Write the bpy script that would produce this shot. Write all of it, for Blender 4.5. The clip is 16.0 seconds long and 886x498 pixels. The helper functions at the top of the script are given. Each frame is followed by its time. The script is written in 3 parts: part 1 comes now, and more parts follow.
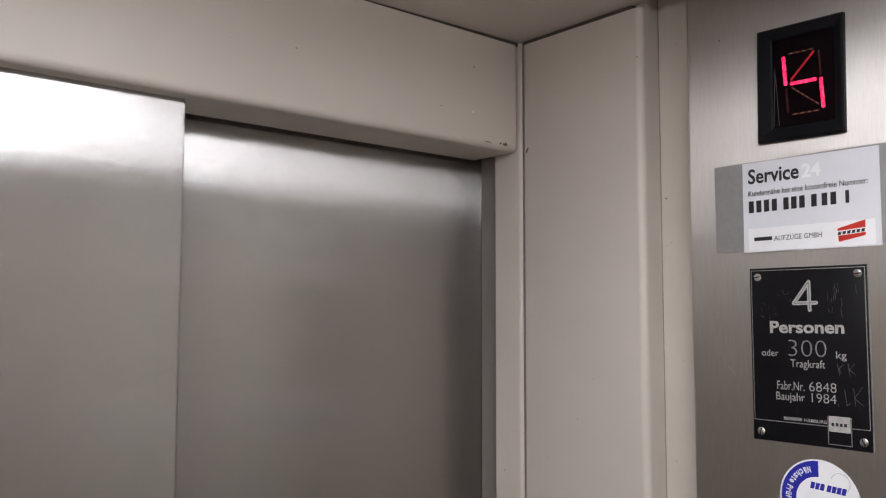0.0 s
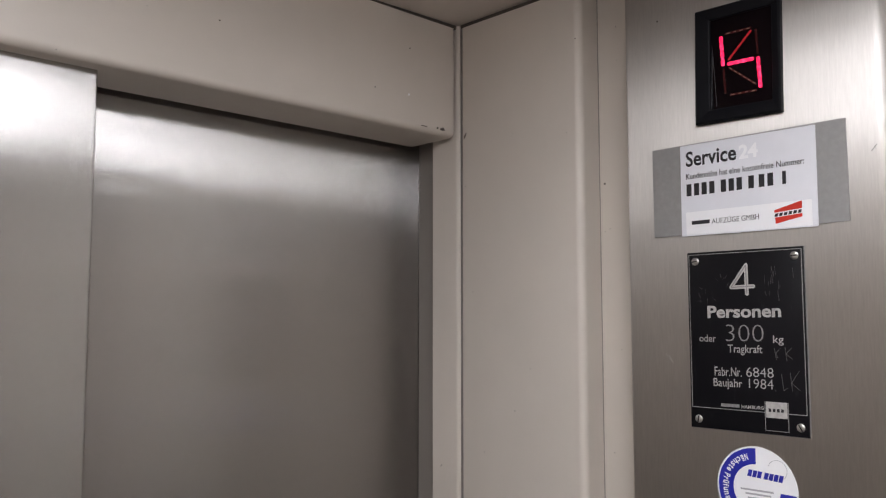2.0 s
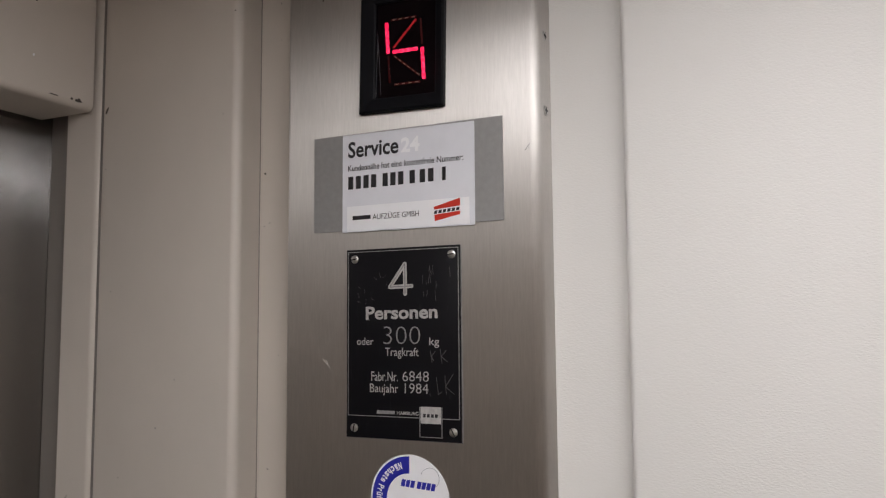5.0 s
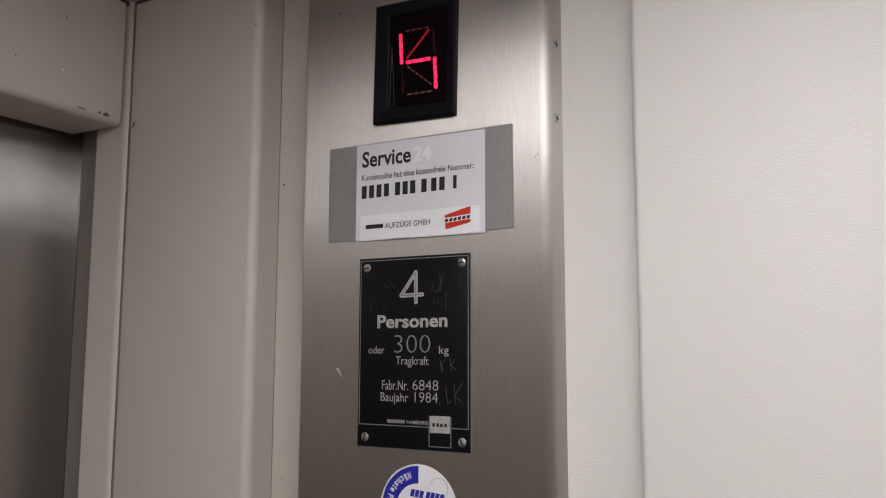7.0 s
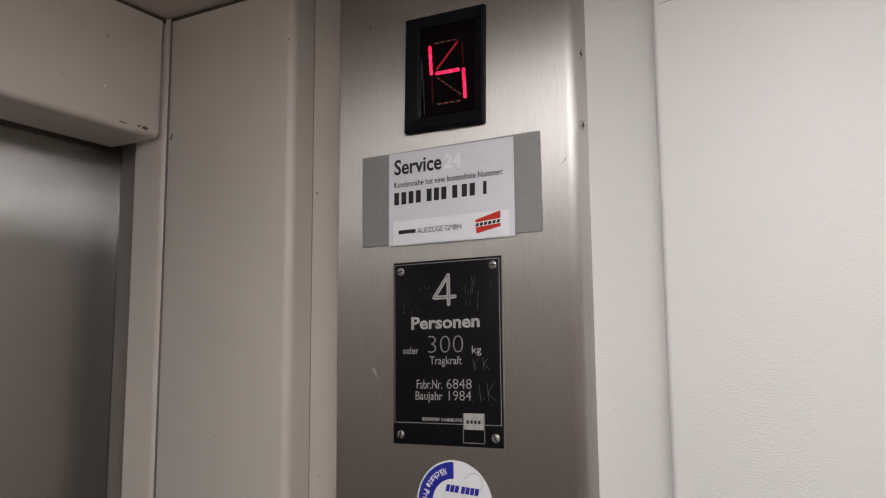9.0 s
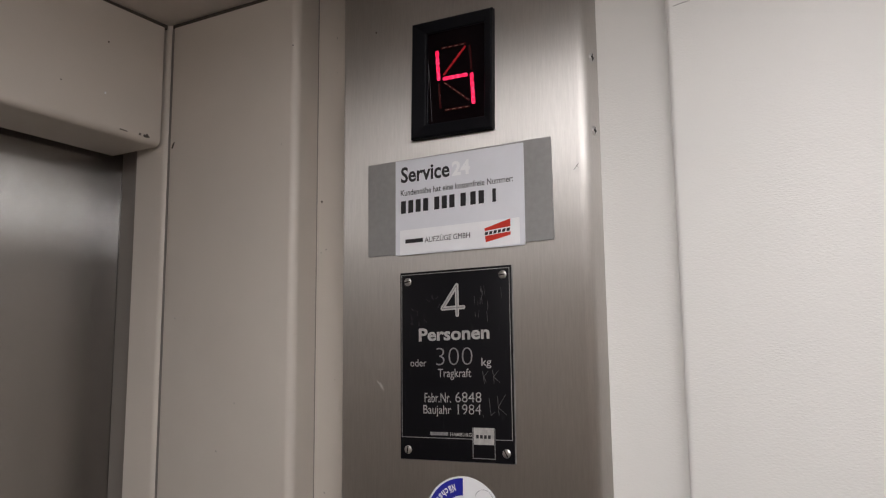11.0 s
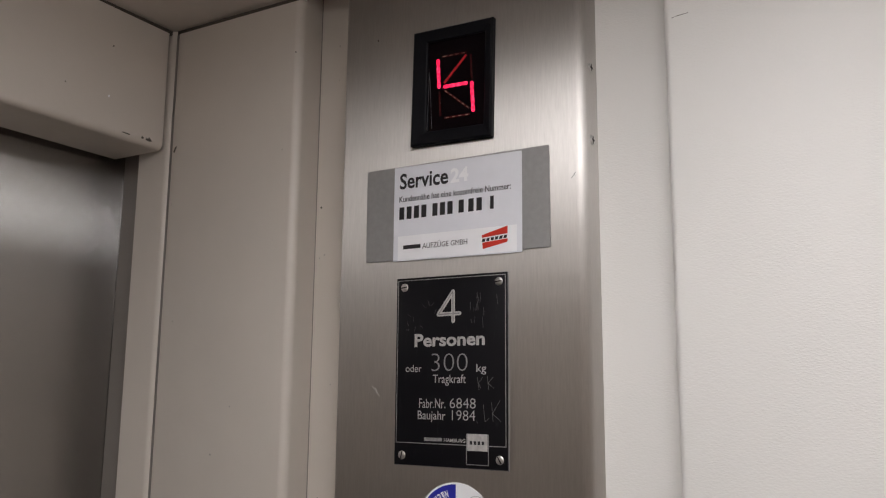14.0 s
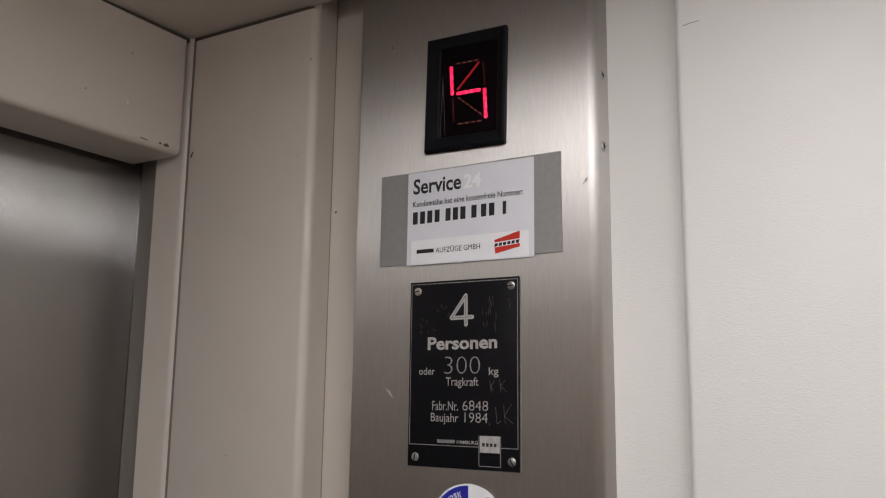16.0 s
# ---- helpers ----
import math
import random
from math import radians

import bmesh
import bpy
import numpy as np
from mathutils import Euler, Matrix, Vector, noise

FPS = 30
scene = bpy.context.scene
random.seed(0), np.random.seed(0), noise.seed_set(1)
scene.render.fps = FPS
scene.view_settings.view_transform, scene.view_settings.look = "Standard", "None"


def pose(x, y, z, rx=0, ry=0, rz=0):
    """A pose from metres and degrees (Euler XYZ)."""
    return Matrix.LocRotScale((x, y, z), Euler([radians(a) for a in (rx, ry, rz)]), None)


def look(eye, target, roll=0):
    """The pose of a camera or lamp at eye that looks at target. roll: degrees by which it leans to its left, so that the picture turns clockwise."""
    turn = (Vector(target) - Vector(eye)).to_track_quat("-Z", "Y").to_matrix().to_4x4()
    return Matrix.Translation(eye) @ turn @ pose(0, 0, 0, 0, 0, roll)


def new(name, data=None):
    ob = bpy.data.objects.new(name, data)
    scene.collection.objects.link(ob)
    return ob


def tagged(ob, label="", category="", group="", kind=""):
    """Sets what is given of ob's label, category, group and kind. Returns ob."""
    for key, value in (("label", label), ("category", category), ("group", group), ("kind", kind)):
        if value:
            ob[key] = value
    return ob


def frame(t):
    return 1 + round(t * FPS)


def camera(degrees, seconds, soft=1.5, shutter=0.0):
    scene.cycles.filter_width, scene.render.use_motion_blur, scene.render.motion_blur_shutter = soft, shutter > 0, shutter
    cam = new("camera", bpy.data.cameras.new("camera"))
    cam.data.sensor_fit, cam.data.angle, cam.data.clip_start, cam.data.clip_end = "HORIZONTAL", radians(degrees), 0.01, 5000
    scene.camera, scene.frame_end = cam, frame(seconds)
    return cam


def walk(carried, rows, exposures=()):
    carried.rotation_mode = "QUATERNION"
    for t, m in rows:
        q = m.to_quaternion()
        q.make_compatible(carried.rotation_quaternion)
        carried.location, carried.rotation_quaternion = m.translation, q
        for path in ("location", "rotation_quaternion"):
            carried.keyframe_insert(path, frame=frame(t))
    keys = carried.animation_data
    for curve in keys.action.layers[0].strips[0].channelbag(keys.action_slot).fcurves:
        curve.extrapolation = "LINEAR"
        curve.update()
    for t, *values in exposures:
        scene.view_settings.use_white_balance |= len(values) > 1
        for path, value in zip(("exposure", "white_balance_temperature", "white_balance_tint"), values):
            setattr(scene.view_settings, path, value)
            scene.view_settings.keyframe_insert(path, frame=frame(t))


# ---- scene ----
# camera and its walk: seconds, eye, yaw (to the left from +y), pitch, roll
cam = camera(56.07, 16.0, soft=1.15, shutter=0.35)
ROWS = [
    (0.0, -0.6893, -0.6577, 1.8165, -40.53, 4.43, 0.09),
    (0.5, -0.6758, -0.6542, 1.8101, -41.41, 4.54, 0.01),
    (1.0, -0.6748, -0.6572, 1.8064, -42.40, 4.80, 0.06),
    (1.5, -0.6635, -0.6496, 1.8016, -43.23, 4.80, -0.03),
    (2.0, -0.6541, -0.6469, 1.7983, -43.78, 4.90, -0.02),
    (2.3, -0.6499, -0.6456, 1.7969, -44.96, 5.30, 0.21),
    (2.5, -0.6273, -0.6610, 1.8025, -46.40, 4.88, -0.10),
    (2.7, -0.6118, -0.6613, 1.8024, -50.59, 4.54, -0.68),
    (2.8, -0.6042, -0.6581, 1.7952, -53.18, 4.92, -0.56),
    (3.0, -0.5852, -0.6581, 1.7988, -57.41, 4.85, -0.83),
    (3.2, -0.5791, -0.6484, 1.7981, -61.79, 5.00, -0.94),
    (3.5, -0.5694, -0.6490, 1.7954, -63.26, 5.34, -0.86),
    (4.0, -0.5726, -0.6457, 1.7935, -63.82, 5.65, -0.60),
    (4.5, -0.5638, -0.6327, 1.7904, -64.52, 5.68, -0.42),
    (5.0, -0.5754, -0.6315, 1.7947, -64.61, 5.29, -0.45),
    (5.2, -0.5921, -0.6303, 1.7907, -65.12, 5.93, -0.27),
    (7.5, -0.5556, -0.6593, 1.7795, -60.56, 7.16, 0.10),
    (8.0, -0.5753, -0.6304, 1.7726, -60.41, 7.33, -0.02),
    (8.5, -0.5842, -0.6364, 1.7655, -60.79, 8.00, -0.09),
    (9.0, -0.5876, -0.6556, 1.7753, -60.30, 7.59, -0.46),
    (11.5, -0.5725, -0.6308, 1.7769, -60.16, 8.56, -0.62),
    (12.0, -0.5881, -0.6129, 1.7701, -60.43, 9.02, -0.39),
    (12.5, -0.5908, -0.6288, 1.7668, -60.50, 9.62, -0.02),
    (13.0, -0.5867, -0.6483, 1.7708, -60.27, 9.32, 0.00),
    (13.5, -0.5827, -0.6469, 1.7685, -60.25, 9.48, 0.26),
    (14.0, -0.5738, -0.6470, 1.7679, -59.98, 9.48, 0.47),
    (14.5, -0.5727, -0.6497, 1.7603, -59.82, 9.53, 0.58),
    (15.0, -0.5698, -0.6442, 1.7535, -59.37, 9.29, 0.50),
    (15.5, -0.5757, -0.6442, 1.7634, -59.36, 9.37, 0.60),
    (16.0, -0.5832, -0.6503, 1.7677, -59.23, 9.66, 0.69),
]


def aimed(x, y, z, yaw, pitch, roll):
    a, b = radians(yaw), radians(pitch)
    ahead = Vector((-math.sin(a) * math.cos(b), math.cos(a) * math.cos(b), math.sin(b)))
    eye = Vector((x, y, z))
    return look(eye, eye + ahead, roll)


walk(cam, [(t, aimed(*row)) for t, *row in ROWS], exposures=[(0.0, 0.60, 6170, 10), (2.0, 0.54, 6190, 10), (2.5, 0.50, 6250, 10), (3.0, 0.27, 6350, 10), (3.5, 0.13, 6400, 10), (16.0, 0.13, 6400, 10)])

# the lift car: its corner between door wall and panel wall is the origin; east wall is x = 0, door wall y = 0
CAR_W, CAR_D, CAR_H, CEIL = -0.90, -1.16, 2.1240, 2.1287
LAMP_STRENGTH = 7.3

world = bpy.data.worlds.new("world")
scene.world = world
world.use_nodes = True
world.node_tree.nodes["Background"].inputs[0].default_value = (0.3, 0.3, 0.3, 1)
world.node_tree.nodes["Background"].inputs[1].default_value = 0.2


# ---- materials ----
def nodes_of(name):
    m = bpy.data.materials.new(name)
    m.use_nodes = True
    t = m.node_tree
    return m, t, t.nodes["Principled BSDF"]


def add(t, kind, **values):
    n = t.nodes.new(kind)
    for key, value in values.items():
        n.inputs[key.replace("_", " ")].default_value = value
    return n


def mapped(t, scale):
    co, mp = t.nodes.new("ShaderNodeTexCoord"), t.nodes.new("ShaderNodeMapping")
    t.links.new(co.outputs["Object"], mp.inputs["Vector"])
    mp.inputs["Scale"].default_value = scale
    return mp.outputs["Vector"]


def noisy(t, scale, size=1.0, detail=4.0, rough=0.55):
    n = add(t, "ShaderNodeTexNoise", Scale=size, Detail=detail, Roughness=rough)
    t.links.new(mapped(t, scale), n.inputs["Vector"])
    return n.outputs["Fac"]


def ramp(t, fac, stops):
    r = t.nodes.new("ShaderNodeValToRGB")
    t.links.new(fac, r.inputs["Fac"])
    while len(r.color_ramp.elements) < len(stops):
        r.color_ramp.elements.new(0.5)
    for e, (at, c) in zip(r.color_ramp.elements, stops):
        e.position, e.color = at, (*c, 1) if len(c) == 3 else c
    return r.outputs["Color"]


def grey(v):
    return (v, v, v)


def bumped(t, p, height, strength, distance=0.001, base=None):
    b = add(t, "ShaderNodeBump", Strength=strength, Distance=distance)
    t.links.new(height, b.inputs["Height"])
    if base:
        t.links.new(base, b.inputs["Normal"])
    t.links.new(b.outputs["Normal"], p.inputs["Normal"])
    return b.outputs["Normal"]


def plain(name, colour, rough=0.5, metal=0.0, vary=0.06, size=60.0, bump=0.0, gloss=0.5):
    """A painted, printed or moulded surface with fine mottling."""
    m, t, p = nodes_of(name)
    fac = noisy(t, grey(size), detail=5.0)
    lo, hi = [c * (1 - vary) for c in colour], [min(c * (1 + vary), 1) for c in colour]
    t.links.new(ramp(t, fac, [(0.3, lo), (0.7, hi)]), p.inputs["Base Color"])
    t.links.new(ramp(t, noisy(t, grey(size * 0.3)), [(0.3, grey(rough * 0.85)), (0.7, grey(min(rough * 1.15, 1)))]), p.inputs["Roughness"])
    p.inputs["Metallic"].default_value = metal
    p.inputs["Specular IOR Level"].default_value = gloss
    if bump:
        bumped(t, p, noisy(t, grey(size * 14), detail=3.0), bump, 0.0004)
    return m


def painted(name, colour, rough=0.42):
    """Stove-enamelled sheet steel: faint orange peel, handling stains, small dark specks."""
    m, t, p = nodes_of(name)
    stain = ramp(t, noisy(t, grey(5.0), detail=6.0, rough=0.6), [(0.32, [c * 0.93 for c in colour]), (0.62, colour)])
    speck = ramp(t, noisy(t, grey(190.0), detail=1.0), [(0.80, grey(1.0)), (0.83, grey(0.5))])
    mix = t.nodes.new("ShaderNodeMix")
    mix.data_type, mix.blend_type = "RGBA", "MULTIPLY"
    mix.inputs[0].default_value = 1.0
    t.links.new(stain, mix.inputs[6])
    t.links.new(speck, mix.inputs[7])
    t.links.new(mix.outputs[2], p.inputs["Base Color"])
    t.links.new(ramp(t, noisy(t, grey(14.0)), [(0.3, grey(rough * 0.8)), (0.7, grey(rough * 1.25))]), p.inputs["Roughness"])
    first = bumped(t, p, noisy(t, grey(420.0), detail=2.0), 0.10, 0.0003)
    bumped(t, p, noisy(t, grey(9.0), detail=2.0), 0.22, 0.004, first)
    return m


def vinyl(name, colour):
    """Embossed vinyl lining with a fine leather grain running roughly level."""
    m, t, p = nodes_of(name)
    t.links.new(ramp(t, noisy(t, grey(4.0), detail=5.0), [(0.3, [c * 0.95 for c in colour]), (0.7, colour)]), p.inputs["Base Color"])
    p.inputs["Roughness"].default_value = 0.5
    warp = add(t, "ShaderNodeTexNoise", Scale=60.0, Detail=2.0)
    t.links.new(mapped(t, grey(1.0)), warp.inputs["Vector"])
    mixv = add(t, "ShaderNodeVectorMath")
    mixv.operation = "MULTIPLY_ADD"
    t.links.new(warp.outputs["Color"], mixv.inputs[0])
    mixv.inputs[1].default_value = (0.25, 0.25, 0.25)
    t.links.new(mapped(t, (460.0, 460.0, 980.0)), mixv.inputs[2])
    cell = add(t, "ShaderNodeTexVoronoi", Scale=1.0)
    cell.feature = "SMOOTH_F1"
    t.links.new(mixv.outputs[0], cell.inputs["Vector"])
    first = bumped(t, p, cell.outputs["Distance"], 0.24, 0.0005)
    second = bumped(t, p, noisy(t, (520.0, 520.0, 1100.0), detail=3.0), 0.20, 0.0004, first)
    return m


def brushed(name, colour, rough, streak=0.2, groove=0.5, wave=0.0008, dent=0.0):
    """Steel brushed upright: reflections smear sideways, hairlines run up and down."""
    m, t, p = nodes_of(name)
    cloud = noisy(t, (9.0, 9.0, 4.0), detail=5.0)
    dash = ramp(t, noisy(t, (900.0, 900.0, 70.0), detail=3.0, rough=0.6), [(0.3, grey(1.0 - 2.2 * streak)), (0.7, grey(1.0))])
    mix = t.nodes.new("ShaderNodeMix")
    mix.data_type, mix.blend_type = "RGBA", "MULTIPLY"
    mix.inputs[0].default_value = 1.0
    t.links.new(ramp(t, cloud, [(0.3, [c * 0.92 for c in colour]), (0.7, colour)]), mix.inputs[6])
    t.links.new(dash, mix.inputs[7])
    t.links.new(mix.outputs[2], p.inputs["Base Color"])
    p.inputs["Metallic"].default_value = 1.0
    addn = t.nodes.new("ShaderNodeMath")
    addn.operation = "MULTIPLY_ADD"
    t.links.new(ramp(t, noisy(t, (520.0, 520.0, 34.0), detail=3.0), [(0.3, grey(-0.5)), (0.7, grey(0.5))]), addn.inputs[0])
    addn.inputs[1].default_value, addn.inputs[2].default_value = 0.10, rough
    t.links.new(addn.outputs[0], p.inputs["Roughness"])
    p.inputs["Anisotropic"].default_value = 0.9
    geo = t.nodes.new("ShaderNodeNewGeometry")
    # the sheet is not quite flat
    buckle = add(t, "ShaderNodeBump", Strength=1.0, Distance=wave)
    t.links.new(noisy(t, (1.6, 1.6, 13.0), detail=3.0, rough=0.5), buckle.inputs["Height"])
    sheet = buckle.outputs["Normal"]
    if dent:
        # short upright rub marks catch the light
        rub = add(t, "ShaderNodeBump", Strength=1.0, Distance=dent)
        t.links.new(noisy(t, (420.0, 420.0, 85.0), detail=2.0, rough=0.6), rub.inputs["Height"])
        t.links.new(sheet, rub.inputs["Normal"])
        sheet = rub.outputs["Normal"]
    cross = t.nodes.new("ShaderNodeVectorMath")
    cross.operation = "CROSS_PRODUCT"
    t.links.new(geo.outputs["Normal"], cross.inputs[0])
    cross.inputs[1].default_value = (0.02, 0.013, 1.0)
    t.links.new(cross.outputs[0], p.inputs["Tangent"])
    # countless upright grooves: each point leans a little sideways
    grain, where = t.nodes.new("ShaderNodeTexWhiteNoise"), t.nodes.new("ShaderNodeTexCoord")
    t.links.new(where.outputs["Object"], grain.inputs["Vector"])
    split = t.nodes.new("ShaderNodeSeparateColor")
    t.links.new(grain.outputs["Color"], split.inputs[0])
    total, lean = t.nodes.new("ShaderNodeMath"), t.nodes.new("ShaderNodeMath")
    total.operation, lean.operation = "ADD", "MULTIPLY"
    t.links.new(split.outputs[0], total.inputs[0])
    t.links.new(split.outputs[1], total.inputs[1])
    centre, size = t.nodes.new("ShaderNodeMath"), t.nodes.new("ShaderNodeMath")
    centre.operation, size.operation = "SUBTRACT", "ABSOLUTE"
    centre.inputs[1].default_value = 1.0
    t.links.new(total.outputs[0], centre.inputs[0])
    t.links.new(centre.outputs[0], size.inputs[0])
    scaled = t.nodes.new("ShaderNodeMath")
    scaled.operation = "MULTIPLY"
    scaled.inputs[1].default_value = groove
    t.links.new(size.outputs[0], scaled.inputs[0])
    t.links.new(centre.outputs[0], lean.inputs[0])
    t.links.new(scaled.outputs[0], lean.inputs[1])
    tilt, out = t.nodes.new("ShaderNodeVectorMath"), t.nodes.new("ShaderNodeVectorMath")
    tilt.operation, out.operation = "MULTIPLY_ADD", "NORMALIZE"
    t.links.new(cross.outputs[0], tilt.inputs[0])
    t.links.new(lean.outputs[0], tilt.inputs[1])
    t.links.new(sheet, tilt.inputs[2])
    t.links.new(tilt.outputs[0], out.inputs[0])
    t.links.new(out.outputs[0], p.inputs["Normal"])
    return m


def glowing(name, colour, strength):
    m, t, p = nodes_of(name)
    p.inputs["Base Color"].default_value = (*[c * 0.5 for c in colour], 1)
    p.inputs["Emission Color"].default_value = (*colour, 1)
    p.inputs["Emission Strength"].default_value = strength
    return m


def scratched_black(name):
    """Black anodised plate, rubbed and scuffed."""
    m, t, p = nodes_of(name)
    scuff = ramp(t, noisy(t, (160.0, 160.0, 40.0), detail=8.0, rough=0.7), [(0.60, (0.0065, 0.006, 0.0078)), (0.86, (0.022, 0.021, 0.023))])
    t.links.new(scuff, p.inputs["Base Color"])
    t.links.new(ramp(t, noisy(t, grey(40.0), detail=6.0), [(0.3, grey(0.28)), (0.7, grey(0.5))]), p.inputs["Roughness"])
    p.inputs["Specular IOR Level"].default_value = 0.17
    return m


PAINT = painted("beige_enamel", (0.655, 0.60, 0.54))
# the beige in a darker tone, for the rebate and the joints
DARK_TONE = painted("darker_beige", (0.25, 0.226, 0.207))
CEILING_PAINT = painted("ceiling_enamel", (0.66, 0.605, 0.555), 0.5)
VINYL = vinyl("off_white_vinyl", (0.785, 0.765, 0.735))
DOOR_STEEL = brushed("door_steel", (0.50, 0.485, 0.47), 0.165, 0.02, 1.4, 0.0008)
COLUMN_STEEL = brushed("column_steel", (0.565, 0.537, 0.507), 0.43, 0.045, 0.8, dent=0.00022)
# brown of the unseen walls, chosen to darken what the steel reflects
UNSEEN_WALL = plain("unseen_wall_brown", (0.32, 0.28, 0.245), 0.45, vary=0.15, size=25.0)
RUBBER = plain("floor_rubber", (0.06, 0.055, 0.05), 0.7, vary=0.2, size=90.0, bump=0.3)
LID_SHEET = plain("galvanised_sheet", (0.35, 0.35, 0.35), 0.5, metal=0.4, vary=0.15)
SEAM = plain("seam_sealant", (0.075, 0.062, 0.053), 0.8)
VOID = plain("dark_void", (0.015, 0.013, 0.012), 0.9)
BLACK_PLASTIC = plain("black_plastic", (0.006, 0.006, 0.008), 0.5, vary=0.15, bump=0.1, gloss=0.12)
SMOKED = plain("smoked_window", (0.004, 0.002, 0.003), 0.12, vary=0.1, gloss=0.15)
LED_ON = glowing("led_lit", (1.0, 0.010, 0.075), 1.15)
led_tree = LED_ON.node_tree
led_spots = ramp(led_tree, noisy(led_tree, grey(430.0), detail=1.0), [(0.36, (0.62, 0.004, 0.04)), (0.52, (1.0, 0.012, 0.085)), (0.68, (1.0, 0.07, 0.18))])
led_tree.links.new(led_spots, led_tree.nodes["Principled BSDF"].inputs["Emission Color"])
LED_DIM = glowing("led_faint", (1.0, 0.012, 0.03), 0.035)
LED_OFF = plain("led_unlit", (0.045, 0.005, 0.006), 0.25, vary=0.3, size=500.0)
LED_SPECK = plain("led_lens_glint", (0.34, 0.17, 0.13), 0.2)
LED_SPECK_GREY = plain("dull_plastic_edge", (0.10, 0.10, 0.11), 0.4)
SIGN_GREY = plain("grey_anodised", (0.33, 0.325, 0.32), 0.5, metal=0.3, vary=0.05, size=220.0)
LABEL_GREY = plain("label_grey_white", (0.77, 0.775, 0.82), 0.42, vary=0.02)
LABEL_WHITE = plain("label_white", (0.90, 0.90, 0.92), 0.4, vary=0.02)
INK_BLACK = plain("black_ink", (0.018, 0.017, 0.020), 0.45)
INK_RED = plain("red_ink", (0.62, 0.035, 0.018), 0.4, vary=0.04)
INK_BLUE = plain("blue_ink", (0.018, 0.022, 0.36), 0.4, vary=0.05)
INK_PALE = plain("pale_ink", (0.45, 0.45, 0.48), 0.45)
PLATE_BLACK = scratched_black("black_plate")
ENGRAVED = plain("bare_metal_lettering", (0.52, 0.505, 0.49), 0.45, metal=0.3, vary=0.18, size=300.0)
ENGRAVED_DIM = plain("thin_bare_metal", (0.30, 0.295, 0.29), 0.45, metal=0.3, vary=0.3, size=400.0)
SCRATCH = plain("bare_scratch", (0.11, 0.107, 0.105), 0.5, vary=0.3, size=500.0)
STEEL_SCRATCH = plain("bright_scratch", (0.50, 0.485, 0.46), 0.5, vary=0.2, size=500.0)
CHROME = plain("screw_steel", (0.55, 0.54, 0.52), 0.34, metal=1.0, vary=0.15, size=300.0)
CHIP = plain("bare_chip", (0.10, 0.085, 0.07), 0.7, vary=0.4, size=600.0)
OPAL = glowing("opal_diffuser", (1.0, 0.972, 0.972), LAMP_STRENGTH)
ALU = plain("lamp_frame", (0.6, 0.6, 0.6), 0.4, metal=0.8)

# ---- builders ----
BASES = {}


def thing(name, base, label, category, group="", kind=""):
    ob = new(name)
    ob.location = base
    BASES[ob.name] = Vector(base)
    return tagged(ob, label, category, group, kind)


def part(name, bm, material, parent=None, label="", smooth=True):
    """Links a bmesh, built in world coordinates, as one mesh object under a thing or part."""
    base = BASES.get(parent.name, Vector()) if parent else Vector()
    bmesh.ops.translate(bm, verts=bm.verts, vec=-base)
    bmesh.ops.recalc_face_normals(bm, faces=bm.faces)
    me = bpy.data.meshes.new(name)
    bm.to_mesh(me)
    bm.free()
    me.materials.append(material)
    if smooth:
        for f in me.polygons:
            f.use_smooth = True
        me.set_sharp_from_angle(angle=radians(35))
    ob = new(name, me)
    if parent:
        ob.parent = parent
        BASES[ob.name] = base
    if label:
        ob["label"] = label
    return ob


def box(x0, x1, y0, y1, z0, z1, bevel=0.0, segments=2, bm=None):
    bm = bm or bmesh.new()
    vs = [bm.verts.new((x, y, z)) for x in (x0, x1) for y in (y0, y1) for z in (z0, z1)]
    fs = [bm.faces.new([vs[i] for i in q]) for q in ((0, 1, 3, 2), (4, 6, 7, 5), (0, 4, 5, 1), (2, 3, 7, 6), (0, 2, 6, 4), (1, 5, 7, 3))]
    bmesh.ops.recalc_face_normals(bm, faces=fs)
    if bevel:
        edges = list({e for f in fs for e in f.edges})
        bmesh.ops.bevel(bm, geom=edges, offset=bevel, segments=segments, affect="EDGES", profile=0.5)
    return bm


def arc(cx, cy, r, a0, a1, n=6):
    return [(cx + r * math.cos(radians(a0 + (a1 - a0) * i / n)), cy + r * math.sin(radians(a0 + (a1 - a0) * i / n))) for i in range(n + 1)]


def prism(outline, z0, z1, bm=None):
    """An outline in plan, raised from z0 to z1."""
    bm = bm or bmesh.new()
    lo = [bm.verts.new((x, y, z0)) for x, y in outline]
    hi = [bm.verts.new((x, y, z1)) for x, y in outline]
    bm.faces.new(lo)
    bm.faces.new(hi)
    for i in range(len(lo)):
        j = (i + 1) % len(lo)
        bm.faces.new((lo[i], lo[j], hi[j], hi[i]))
    return bm


def leaf(outline, x0, thick, bm=None):
    """A flat shape on the panel wall: an outline of (across, up), where across runs to the viewer's right, standing proud of x0."""
    bm = bm or bmesh.new()
    back = [bm.verts.new((x0, -a, z)) for a, z in outline]
    front = [bm.verts.new((x0 - thick, -a, z)) for a, z in outline]
    bm.faces.new(front)
    for i in range(len(back)):
        j = (i + 1) % len(back)
        bm.faces.new((back[i], back[j], front[j], front[i]))
    return bm


